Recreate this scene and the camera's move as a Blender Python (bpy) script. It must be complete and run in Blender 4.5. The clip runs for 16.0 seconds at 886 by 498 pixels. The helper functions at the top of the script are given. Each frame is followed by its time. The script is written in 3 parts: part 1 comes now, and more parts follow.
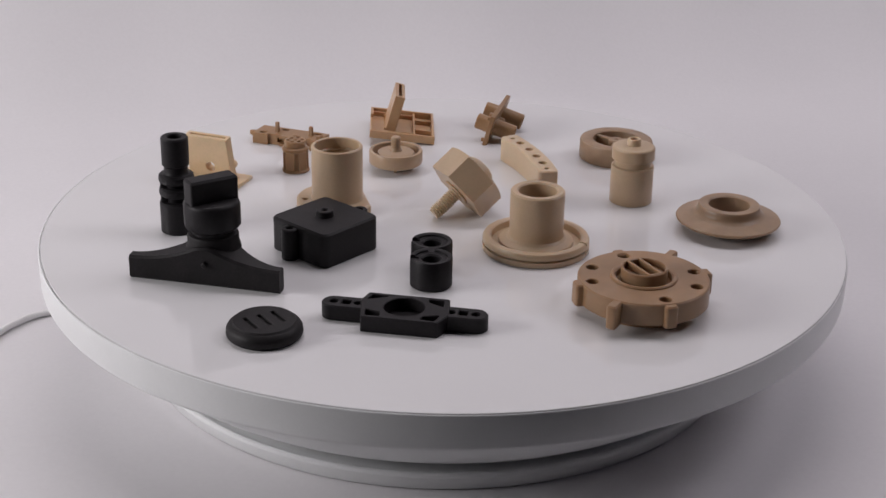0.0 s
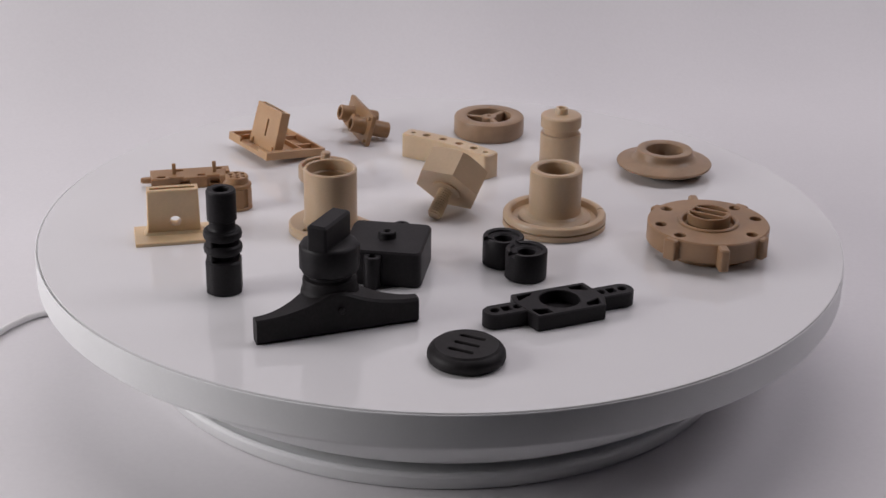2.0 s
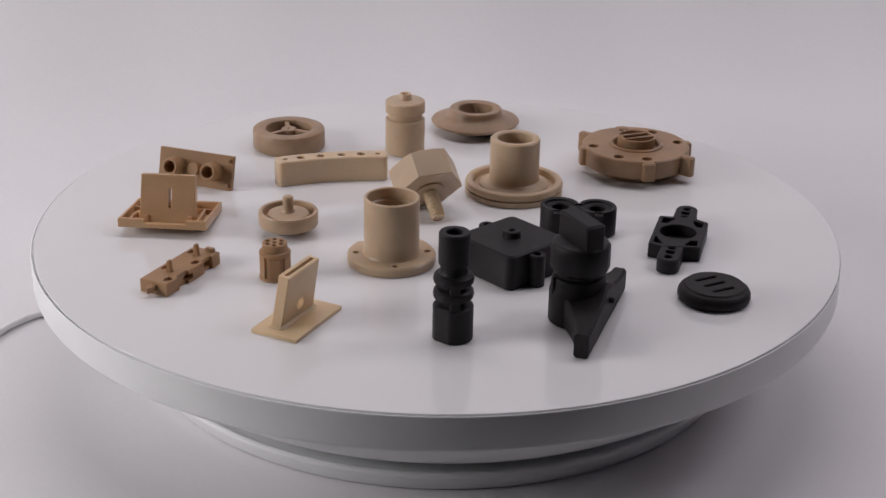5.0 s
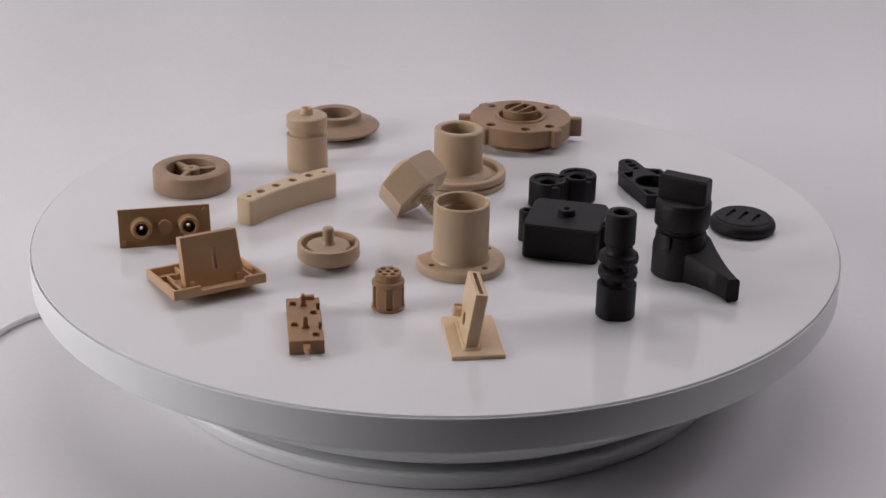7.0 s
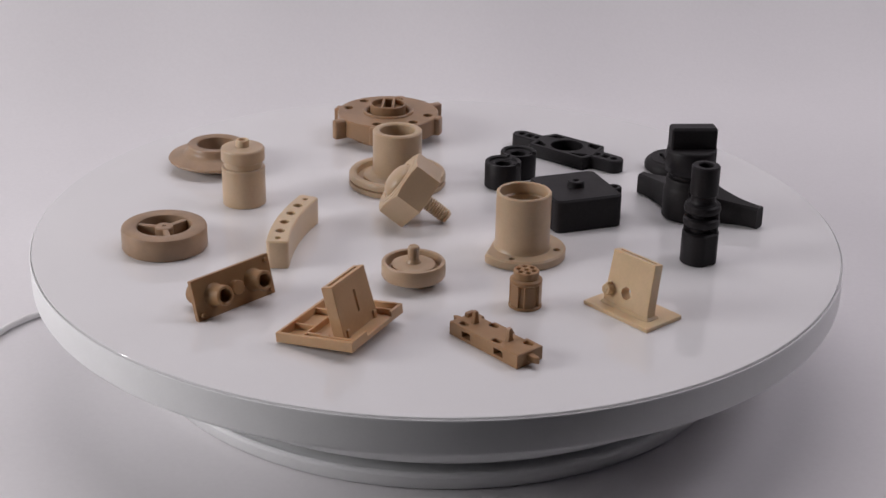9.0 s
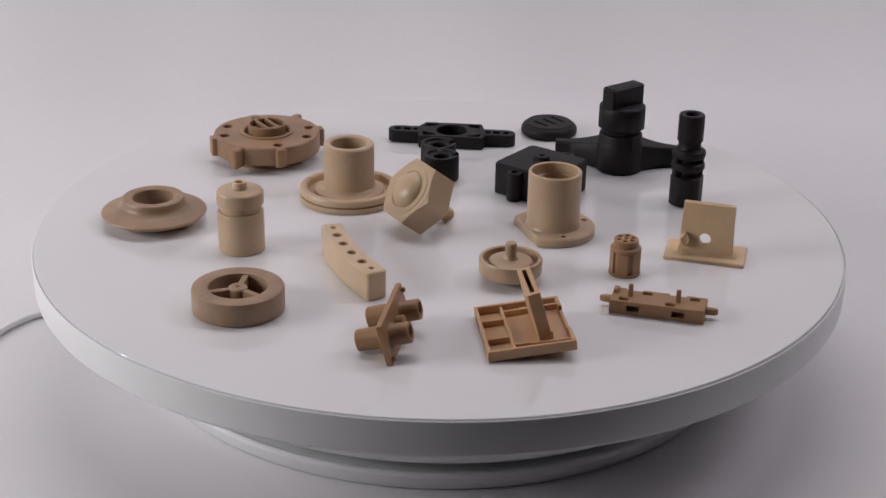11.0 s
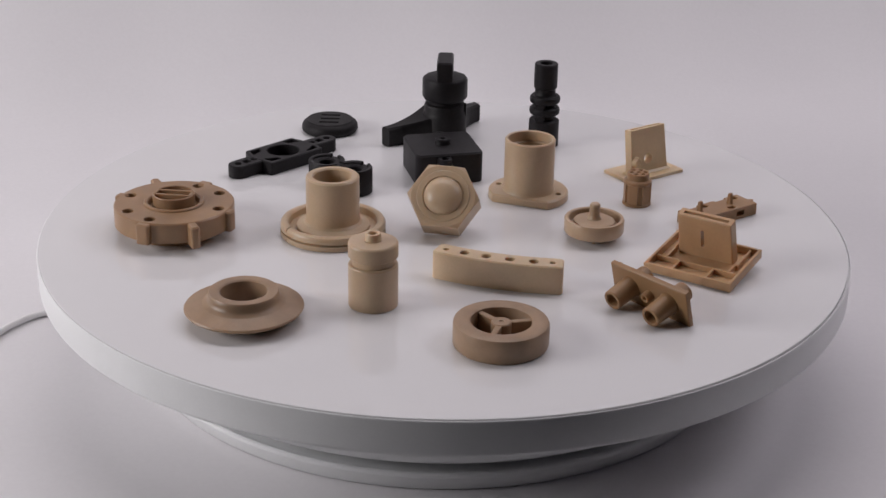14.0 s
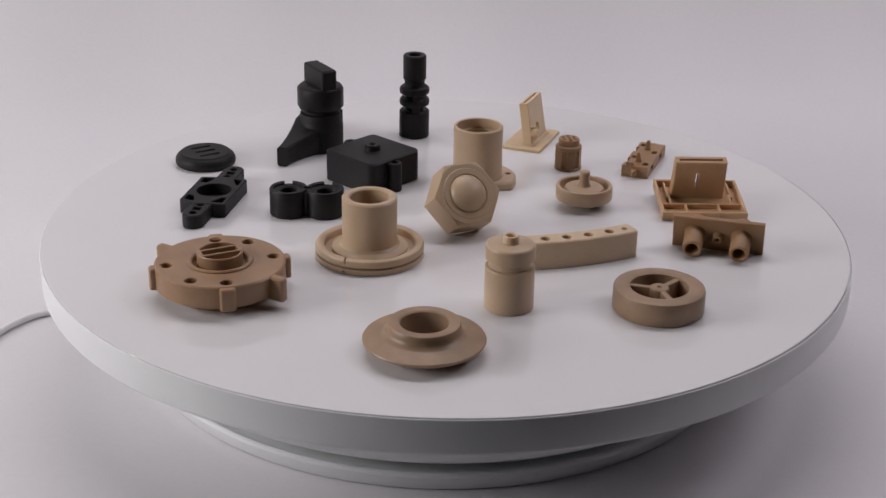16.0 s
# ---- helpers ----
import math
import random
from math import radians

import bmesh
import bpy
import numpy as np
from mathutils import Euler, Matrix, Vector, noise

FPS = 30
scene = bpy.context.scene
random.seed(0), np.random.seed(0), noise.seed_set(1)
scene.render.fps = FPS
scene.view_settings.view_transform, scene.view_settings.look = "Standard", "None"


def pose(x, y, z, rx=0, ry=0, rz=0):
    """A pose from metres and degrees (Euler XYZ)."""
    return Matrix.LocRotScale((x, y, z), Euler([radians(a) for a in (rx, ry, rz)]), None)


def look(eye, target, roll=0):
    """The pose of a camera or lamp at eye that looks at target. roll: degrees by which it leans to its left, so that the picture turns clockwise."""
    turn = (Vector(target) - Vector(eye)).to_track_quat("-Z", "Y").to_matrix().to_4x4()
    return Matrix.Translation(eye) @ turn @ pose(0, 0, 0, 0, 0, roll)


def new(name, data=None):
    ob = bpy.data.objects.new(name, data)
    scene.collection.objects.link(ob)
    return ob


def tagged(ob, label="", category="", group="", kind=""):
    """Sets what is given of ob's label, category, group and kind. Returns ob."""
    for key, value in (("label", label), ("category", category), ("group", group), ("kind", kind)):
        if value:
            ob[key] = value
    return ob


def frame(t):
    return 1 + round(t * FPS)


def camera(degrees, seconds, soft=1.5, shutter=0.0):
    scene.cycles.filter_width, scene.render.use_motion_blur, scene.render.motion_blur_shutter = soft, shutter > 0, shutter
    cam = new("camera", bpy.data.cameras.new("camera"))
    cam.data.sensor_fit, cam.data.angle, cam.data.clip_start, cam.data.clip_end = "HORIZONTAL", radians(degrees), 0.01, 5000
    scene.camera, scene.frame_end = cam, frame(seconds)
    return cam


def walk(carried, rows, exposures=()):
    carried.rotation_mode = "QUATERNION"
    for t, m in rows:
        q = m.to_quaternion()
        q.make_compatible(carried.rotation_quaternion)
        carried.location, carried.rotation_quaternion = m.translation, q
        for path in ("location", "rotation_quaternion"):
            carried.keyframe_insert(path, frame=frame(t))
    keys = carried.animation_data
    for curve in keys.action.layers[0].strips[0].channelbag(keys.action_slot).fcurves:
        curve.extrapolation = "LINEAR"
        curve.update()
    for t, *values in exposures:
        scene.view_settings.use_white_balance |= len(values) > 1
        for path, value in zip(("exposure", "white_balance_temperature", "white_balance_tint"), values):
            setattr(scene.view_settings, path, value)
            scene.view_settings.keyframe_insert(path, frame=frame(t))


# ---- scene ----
cam = camera(33.04, 16.0, soft=1.5)
EYE = look((0.0, -0.70542, 0.29005), (0.00090, -0.06335, 0.01122), 1.09)
walk(cam, [(0.0, EYE), (16.0, EYE)], exposures=[(0.0, 0.0, 6500, 10), (16.0, 0.0, 6500, 10)])

SPIN = 16.8225          # degrees a second, anticlockwise from above
MM = 0.001

# ---- light: a white photo tent, with its lamps outside the view ----
world = bpy.data.worlds.new("studio_room")
scene.world = world
world.use_nodes = True
world.node_tree.nodes["Background"].inputs[0].default_value = (0.86, 0.88, 1.0, 1)
world.node_tree.nodes["Background"].inputs[1].default_value = 0.025


def softbox(name, eye, target, size, watts, colour):
    lamp = bpy.data.lights.new(name, "AREA")
    lamp.shape, lamp.size, lamp.size_y, lamp.energy, lamp.color = "RECTANGLE", size[0], size[1], watts, colour
    ob = new(name, lamp)
    ob.matrix_world = look(eye, target)
    return ob


softbox("softbox_left", (-0.98, -0.27, 0.36), (0.05, 0.01, 0.0), (0.5, 0.4), 6.0, (0.99, 0.958, 0.968))
softbox("softbox_top", (0.0, 0.40, 1.40), (0, 0.0, 0), (1.3, 0.4), 7.1, (1.0, 0.935, 0.972))
softbox("softbox_right", (1.05, 0.2, 1.04), (0.1, 0.05, 0), (0.5, 0.5), 4.1, (0.985, 0.93, 1.0))


# ---- materials ----
def material(name, colour, rough, grain=0.025, scale=900.0, bump=0.006, blotch=0.07, blotch_scale=60.0, coat=0.0, sub=0.0, lines=0.0, spec=0.5):
    """A moulded or machined surface: base colour with fine grain, broad blotches, and a fine relief."""
    m = bpy.data.materials.new(name)
    m.use_nodes = True
    nt = m.node_tree
    n, link = nt.nodes, nt.links.new
    bsdf = n["Principled BSDF"]
    at = n.new("ShaderNodeTexCoord")
    fine, broad = n.new("ShaderNodeTexNoise"), n.new("ShaderNodeTexNoise")
    fine.inputs["Scale"].default_value, fine.inputs["Detail"].default_value = scale, 3
    broad.inputs["Scale"].default_value, broad.inputs["Detail"].default_value = blotch_scale, 4
    link(at.outputs["Object"], fine.inputs["Vector"])
    link(at.outputs["Object"], broad.inputs["Vector"])

    def swing(src, amount):
        r = n.new("ShaderNodeMapRange")
        r.inputs["From Min"].default_value, r.inputs["From Max"].default_value = 0.3, 0.7
        r.inputs["To Min"].default_value, r.inputs["To Max"].default_value = 1 - amount, 1 + amount
        link(src, r.inputs["Value"])
        return r.outputs["Result"]
    a, b = swing(fine.outputs["Fac"], grain), swing(broad.outputs["Fac"], blotch)
    mul = n.new("ShaderNodeMath")
    mul.operation = "MULTIPLY"
    link(a, mul.inputs[0])
    link(b, mul.inputs[1])
    tone = n.new("ShaderNodeVectorMath")
    tone.operation = "SCALE"
    tone.inputs[0].default_value = colour
    link(mul.outputs[0], tone.inputs["Scale"])
    link(tone.outputs["Vector"], bsdf.inputs["Base Color"])
    rr = n.new("ShaderNodeMapRange")
    rr.inputs["To Min"].default_value, rr.inputs["To Max"].default_value = rough * 0.85, rough * 1.15
    link(broad.outputs["Fac"], rr.inputs["Value"])
    link(rr.outputs["Result"], bsdf.inputs["Roughness"])
    height = fine.outputs["Fac"]
    if lines:
        # lathe marks: fine rings up the height of the thing
        wave = n.new("ShaderNodeTexWave")
        wave.wave_type, wave.bands_direction = "BANDS", "Z"
        wave.inputs["Scale"].default_value, wave.inputs["Distortion"].default_value = lines, 0.6
        link(at.outputs["Object"], wave.inputs["Vector"])
        mix = n.new("ShaderNodeMath")
        mix.operation = "ADD"
        link(height, mix.inputs[0])
        link(wave.outputs["Fac"], mix.inputs[1])
        height = mix.outputs[0]
    bp = n.new("ShaderNodeBump")
    bp.inputs["Strength"].default_value, bp.inputs["Distance"].default_value = 0.5, bump * MM
    link(height, bp.inputs["Height"])
    link(bp.outputs["Normal"], bsdf.inputs["Normal"])
    bsdf.inputs["Specular IOR Level"].default_value = spec
    bsdf.inputs["Coat Weight"].default_value = coat
    bsdf.inputs["Coat Roughness"].default_value = 0.08
    if sub:
        bsdf.inputs["Subsurface Weight"].default_value = sub
        bsdf.inputs["Subsurface Radius"].default_value = (0.0022, 0.0014, 0.0008)
        bsdf.inputs["Subsurface Scale"].default_value = 1.0
    return m


BEIGE = material("beige_polymer", (0.53, 0.390, 0.260), 0.36, lines=900, sub=0.3)
CREAM = material("cream_polymer", (0.63, 0.475, 0.315), 0.34, sub=0.3)
PALE = material("pale_yellow_polymer", (0.69, 0.51, 0.315), 0.32, sub=0.3)
SAND = material("sand_brown_polymer", (0.35, 0.205, 0.106), 0.38, spec=0.38, sub=0.3)
TAUPE = material("taupe_brown_polymer", (0.34, 0.226, 0.144), 0.4, blotch=0.14, blotch_scale=90, sub=0.3)
OCHRE = material("ochre_brown_polymer", (0.318, 0.192, 0.106), 0.36, blotch=0.15, sub=0.3)
CARAMEL = material("caramel_polymer", (0.53, 0.335, 0.188), 0.36, spec=0.4, sub=0.3)
BLACK = material("black_polymer", (0.0105, 0.0088, 0.0104), 0.5, grain=0.25, bump=0.05, spec=0.27)
BLACK_WORN = material("black_polymer_scuffed", (0.0105, 0.0086, 0.0096), 0.55, grain=0.3, blotch=0.35, blotch_scale=120, bump=0.06, spec=0.3)
GLOSS_WHITE = material("white_acrylic", (0.78, 0.77, 0.78), 0.05, grain=0.006, blotch=0.012, blotch_scale=14, bump=0.0004, spec=0.85)
WHITE_SHELL = material("white_moulded_shell", (0.86, 0.865, 0.87), 0.32, grain=0.01, blotch=0.015, bump=0.004)
PAPER = material("white_backdrop_paper", (0.755, 0.737, 0.755), 0.75, grain=0.012, blotch=0.025, blotch_scale=5, scale=400, bump=0.01)
# for the added room out of view: dark, to cut ambient and bounce light
WALL = material("unseen_dark_room", (0.045, 0.045, 0.05), 0.8, grain=0.02, scale=120, blotch=0.03, blotch_scale=3, bump=0.1)
CABLE = material("white_cable_sheath", (0.80, 0.79, 0.79), 0.4, grain=0.01, bump=0.003)


# ---- mesh helpers (millimetres inside a thing) ----
def finish(bm, smooth=35):
    bmesh.ops.remove_doubles(bm, verts=bm.verts, dist=1e-5)
    bmesh.ops.recalc_face_normals(bm, faces=bm.faces)
    bmesh.ops.scale(bm, vec=(MM, MM, MM), verts=bm.verts)
    me = bpy.data.meshes.new("mesh")
    bm.to_mesh(me)
    bm.free()
    me.polygons.foreach_set("use_smooth", [True] * len(me.polygons))
    me.set_sharp_from_angle(angle=radians(smooth))
    return me


def part(name, bm, mat, parent, label="", at=None, smooth=35):
    """One mesh object from a bmesh in millimetres, under a thing or a part."""
    me = finish(bm, smooth)
    me.name = name
    me.materials.append(mat)
    ob = new(name, me)
    ob.parent = parent
    if at is not None:
        ob.matrix_basis = at
    if label:
        tagged(ob, label)
    return ob


THINGS = []


def thing(name, x, y, rz, label, category, group="moulded parts on the turntable", z=0.0, rx=0.0, ry=0.0):
    """A top-level thing that rides on the turntable; x, y, z in millimetres from its axis."""
    ob = new(name)
    ob.empty_display_size = 0.005
    m = pose(x * MM, y * MM, z * MM, 0, 0, rz) @ pose(0, 0, 0, rx, ry, 0)
    ob.matrix_basis = m
    tagged(ob, label, category, group)
    THINGS.append((ob, m))
    return ob


def mm_pose(x, y, z, rx=0, ry=0, rz=0):
    return pose(x * MM, y * MM, z * MM, rx, ry, rz)


def lathe(profile, seg=72, bm=None, centre=(0, 0), turn=0.0):
    """A turned solid: (radius, height) round the profile, closed at the axis or back on itself."""
    bm = bm or bmesh.new()
    rings = []
    for r, z in profile:
        if r < 1e-6:
            rings.append([bm.verts.new((centre[0], centre[1], z))])
        else:
            rings.append([bm.verts.new((centre[0] + r * math.cos(a), centre[1] + r * math.sin(a), z))
                          for a in (turn + 2 * math.pi * k / seg for k in range(seg))])
    closed = profile[0][0] > 1e-6 and profile[-1][0] > 1e-6
    for i in range(len(rings) if closed else len(rings) - 1):
        a, b = rings[i], rings[(i + 1) % len(rings)]
        for k in range(seg):
            j = (k + 1) % seg
            loop = [a[k % len(a)], a[j % len(a)], b[j % len(b)], b[k % len(b)]]
            loop = list(dict.fromkeys(loop))
            if len(loop) > 2:
                bm.faces.new(loop)
    return bm


def circle(r, n=32, x=0.0, y=0.0, turn=0.0):
    return [(x + r * math.cos(turn + 2 * math.pi * k / n), y + r * math.sin(turn + 2 * math.pi * k / n)) for k in range(n)]


def rounded(points, r, n=5):
    """A polygon with rounded corners."""
    out = []
    k = len(points)
    for i in range(k):
        p, a, b = Vector(points[i]), Vector(points[i - 1]), Vector(points[(i + 1) % k])
        u, v = (a - p).normalized(), (b - p).normalized()
        half = max(u.angle(v) / 2, 0.05)
        d = min(r / math.tan(half), (a - p).length * 0.48, (b - p).length * 0.48)
        s, e = p + u * d, p + v * d
        for q in range(n + 1):
            f = q / n
            out.append(tuple((1 - f) ** 2 * s + 2 * f * (1 - f) * p + f * f * e))
    return out


def rect(w, h, x=0.0, y=0.0, r=0.0, turn=0.0, n=5):
    pts = [(-w / 2, -h / 2), (w / 2, -h / 2), (w / 2, h / 2), (-w / 2, h / 2)]
    if r:
        pts = rounded(pts, r, n)
    c, s = math.cos(turn), math.sin(turn)
    return [(x + c * a - s * b, y + s * a + c * b) for a, b in pts]


def shoelace(loop):
    return sum(a[0] * b[1] - b[0] * a[1] for a, b in zip(loop, loop[1:] + loop[:1])) / 2


def offset(loop, d):
    """The loop (anticlockwise) pulled inwards by d."""
    out, k = [], len(loop)
    for i in range(k):
        p, a, b = Vector(loop[i]), Vector(loop[i - 1]), Vector(loop[(i + 1) % k])
        u, v = (p - a).normalized(), (b - p).normalized()
        nu, nv = Vector((-u.y, u.x)), Vector((-v.y, v.x))
        m = nu + nv
        m = m / max(m.length_squared / 2, 0.3)
        out.append(tuple(p + m * d))
    return out


def prism(outline, z0, z1, holes=(), c=0.35, bm=None, floor=None):
    """An upright solid with a chamfered top edge and holes right through it (or down to floor)."""
    bm = bm or bmesh.new()
    outer = list(outline) if shoelace(list(outline)) > 0 else list(outline)[::-1]
    top_edges, bottom_edges = [], []

    def ring(loop, z):
        return [bm.verts.new((x, y, z)) for x, y in loop]

    def wall(a, b):
        k = len(a)
        for i in range(k):
            bm.faces.new((a[i], a[(i + 1) % k], b[(i + 1) % k], b[i]))

    def edges(r):
        return [bm.edges.get((r[i], r[(i + 1) % len(r)])) or bm.edges.new((r[i], r[(i + 1) % len(r)])) for i in range(len(r))]
    cb = c * 0.5
    b0, b1 = ring(offset(outer, cb), z0), ring(outer, z0 + cb)
    t1, t0 = ring(outer, z1 - c), ring(offset(outer, c), z1)
    wall(b0, b1), wall(b1, t1), wall(t1, t0)
    top_edges += edges(t0)
    bottom_edges += edges(b0)
    for hole in holes:
        loop = list(hole) if shoelace(list(hole)) > 0 else list(hole)[::-1]
        h = min(c, 0.3)
        a, b = ring(offset(loop, -h), z1), ring(loop, z1 - h)
        wall(a, b)
        top_edges += edges(a)
        if floor is None:
            d = ring(loop, z0)
            wall(b, d)
            bottom_edges += edges(d)
        else:
            d = ring(loop, floor)
            wall(b, d)
            bm.faces.new(d)
    bmesh.ops.triangle_fill(bm, use_beauty=True, use_dissolve=False, edges=top_edges)
    bmesh.ops.triangle_fill(bm, use_beauty=True, use_dissolve=False, edges=bottom_edges)
    return bm


def turned(bm, m):
    """The same bmesh, moved by a matrix in millimetres."""
    bmesh.ops.transform(bm, matrix=m, verts=bm.verts)
    return bm


def mmat(x=0, y=0, z=0, rx=0, ry=0, rz=0):
    return Matrix.LocRotScale((x, y, z), Euler([radians(a) for a in (rx, ry, rz)]), None)


def tube_profile(ro, ri, z0, z1, c=0.5):
    return [(ri, z0), (ro - c / 2, z0), (ro, z0 + c / 2), (ro, z1 - c), (ro - c, z1), (ri + c, z1), (ri, z1 - c)]


def rod_profile(r, z0, z1, c=0.4):
    return [(0, z0), (r - c / 2, z0), (r, z0 + c / 2), (r, z1 - c), (r - c, z1), (0, z1)]


def cut(bm, *tools):
    """The solid bm less each tool, as a new bmesh."""
    made = []
    for b in (bm, *tools):
        bmesh.ops.remove_doubles(b, verts=b.verts, dist=1e-5)
        bmesh.ops.recalc_face_normals(b, faces=b.faces)
        me = bpy.data.meshes.new("solid")
        b.to_mesh(me)
        b.free()
        made.append(new("solid", me))
    for tool in made[1:]:
        mod = made[0].modifiers.new("cut", "BOOLEAN")
        mod.operation, mod.object, mod.solver = "DIFFERENCE", tool, "EXACT"
    bpy.context.view_layer.update()
    out = bmesh.new()
    me = bpy.data.meshes.new_from_object(made[0].evaluated_get(bpy.context.evaluated_depsgraph_get()))
    out.from_mesh(me)
    for ob in made:
        bpy.data.objects.remove(ob)
    return out


def block(w, d, h, x=0.0, y=0.0, z=0.0, rz=0.0):
    """A plain block for cutting, its base at z."""
    return turned(prism(rect(w, d), 0, h, c=0.01), mmat(x, y, z, 0, 0, rz))


# ---- the setting ----
FLOOR = -65.5


def backdrop():
    """A white cloth sweep: flat floor under the turntable, a crease behind it, then rising in a wide curve with soft folds."""
    bm = bmesh.new()
    line = [(y, 0.0) for y in np.linspace(-235, 185, 24)] + [(y, (y - 185) * 0.11) for y in np.linspace(215, 330, 5)]
    z0 = line[-1][1]
    for k in range(1, 33):
        a = radians(6.3) + radians(83) * k / 32
        line.append((330 + 380 * (math.sin(a) - math.sin(radians(6.3))), z0 + 1000 * (math.cos(radians(6.3)) - math.cos(a))))
    y1, z1 = line[-1]
    line += [(y1 + k * 2, z1 + k * 150) for k in range(1, 5)]
    xs = np.linspace(-1300, 1300, 66)

    def at(x, y, z, low):
        back = min(1, max(0, (y - 150) / 300))
        turn = 0.212 * x * min(1, max(0, (y + 285) / 470))
        fold = back * (5 * math.sin(x / 61 + 1.1 + z / 900) + 4 * math.sin(x / 27 + z / 300)) + 1.3 * noise.noise((x / 130, y / 130, z / 150))
        if abs(x) < 200 and abs(y) < 200:
            fold = 0
        return bm.verts.new((x, y + turn - fold * back, FLOOR + z + fold * (1 - back) * 0.8 - 0.4 - (5 if low else 0)))
    rows = [[at(x, y, z, False) for x in xs] for y, z in line] + [[at(x, y + 5, z, True) for x in xs] for y, z in reversed(line)]
    for a, b in zip(rows, rows[1:] + rows[:1]):
        for i in range(len(xs) - 1):
            bm.faces.new((a[i], a[i + 1], b[i + 1], b[i]))
    for i in (0, len(xs) - 1):
        for j in range(len(line) - 1):
            bm.faces.new((rows[j][i], rows[j + 1][i], rows[-2 - j][i], rows[-1 - j][i]))
    ob = part("backdrop", bm, PAPER, None, smooth=60)
    tagged(ob, "white cloth backdrop sweeping up behind the turntable", "backdrop", kind="structure")


def studio_room():
    """An unseen plain room added to close the place: walls, a ceiling, and the bench top under the backdrop, dark to
    keep stray light off the front.
    """
    def slab(name, lo, hi, mat, label, category):
        bm = bmesh.new()
        bmesh.ops.create_cube(bm, size=1.0)
        for v in bm.verts:
            v.co = Vector([lo[i] + (v.co[i] + 0.5) * (hi[i] - lo[i]) for i in range(3)])
        tagged(part(name, bm, mat, None), label, category, kind="structure")
    z0, z1 = FLOOR - 10, 2250
    slab("floor", (-1900, -1900, z0 - 40), (1900, 1900, z0), WALL, "unseen dark grey bench top, added under the backdrop to cut bounce light", "floor")
    slab("ceiling", (-1900, -1900, z1), (1900, 1900, z1 + 60), WALL, "unseen dark grey ceiling, added to cut stray light", "ceiling")
    slab("wall_north", (-1900, 1840, z0), (1900, 1900, z1), WALL, "unseen dark grey wall, added to cut stray light", "wall")
    slab("wall_south", (-1900, -1900, z0), (1900, -1840, z1), WALL, "unseen dark grey wall, added to cut stray light", "wall")
    slab("wall_west", (-1900, -1840, z0), (-1840, 1840, z1), WALL, "unseen dark grey wall, added to cut stray light", "wall")
    slab("wall_east", (1840, -1840, z0), (1900, 1840, z1), WALL, "unseen dark grey wall, added to cut stray light", "wall")


backdrop()
studio_room()


# ---- the turntable ----
def turntable():
    t = new("turntable")
    tagged(t, "round white motorised display turntable with a glossy top", "turntable")
    t.matrix_basis = pose(0, 0, 0)
    part("base", lathe([(0, FLOOR + 2), (146, FLOOR + 2), (148, FLOOR), (149.6, FLOOR), (150.6, FLOOR + 0.8), (153.0, FLOOR + 7.6), (152.6, FLOOR + 8.9), (151.6, FLOOR + 9.4), (150.0, FLOOR + 9.0), (149.4, FLOOR + 7.6),
                        (131, FLOOR + 7.9), (130, -52.4), (0, -52.4)], 160), WHITE_SHELL, t, "white plastic foot ring")
    part("skirt", lathe([(0, -52.8), (144, -52.8), (147.6, -52.6), (150.4, -51.8), (157, -48.0), (165, -42.2), (173, -35.6), (181, -28.4), (187, -22.8), (190.4, -19.6), (191, -18.2), (0, -18.2)], 160), WHITE_SHELL, t,
         "white plastic bowl under the plate", smooth=20)
    # the plate runs a little out of true
    ex, ey = 1.0, 2.5
    plate = part("plate", lathe([(0, -17.6), (193, -17.6), (198.6, -17.4), (200.5, -16.8), (201.2, -15.6), (201.4, -14.6), (201.4, -1.2), (201.25, -0.7), (201.05, -0.55),
                                 (200.85, -0.65), (200.65, -1.8), (0, -1.8)], 256, centre=(ex, ey)), WHITE_SHELL, t, "white plastic turntable rim", smooth=12)
    part("top_sheet", lathe([(0, -1.7), (200.1, -1.7), (200.3, -1.5), (200.3, -0.2), (200.1, 0), (0, 0)], 256, centre=(ex + 0.34, ey - 0.36)), GLOSS_WHITE, plate,
         "glossy white acrylic sheet", smooth=8)
    return plate


plate = turntable()


def cable():
    curve = bpy.data.curves.new("power_cable", "CURVE")
    curve.dimensions, curve.bevel_depth, curve.bevel_resolution = "3D", 1.8 * MM, 6
    sp = curve.splines.new("BEZIER")
    pts = CABLE_PATH
    sp.bezier_points.add(len(pts) - 1)
    for b, (x, y, z) in zip(sp.bezier_points, pts):
        b.co = (x * MM, y * MM, z * MM)
        b.handle_left_type = b.handle_right_type = "AUTO"
    curve.materials.append(CABLE)
    raw = new("raw", curve)
    me = bpy.data.meshes.new_from_object(raw.evaluated_get(bpy.context.evaluated_depsgraph_get()))
    bpy.data.objects.remove(raw)
    ob = new("power_cable", me)
    tagged(ob, "white power cable lying on the backdrop beside the turntable", "cable")


CABLE_PATH = [(-140, 29, FLOOR + 5), (-165, 25, FLOOR + 3), (-200, 17, FLOOR + 1.8), (-215, 11, FLOOR + 1.8), (-224, 0, FLOOR + 1.8), (-231, -14, FLOOR + 1.8), (-246, -48, FLOOR + 1.8), (-275, -112, FLOOR + 1.8), (-320, -215, FLOOR + 1.8)]
cable()


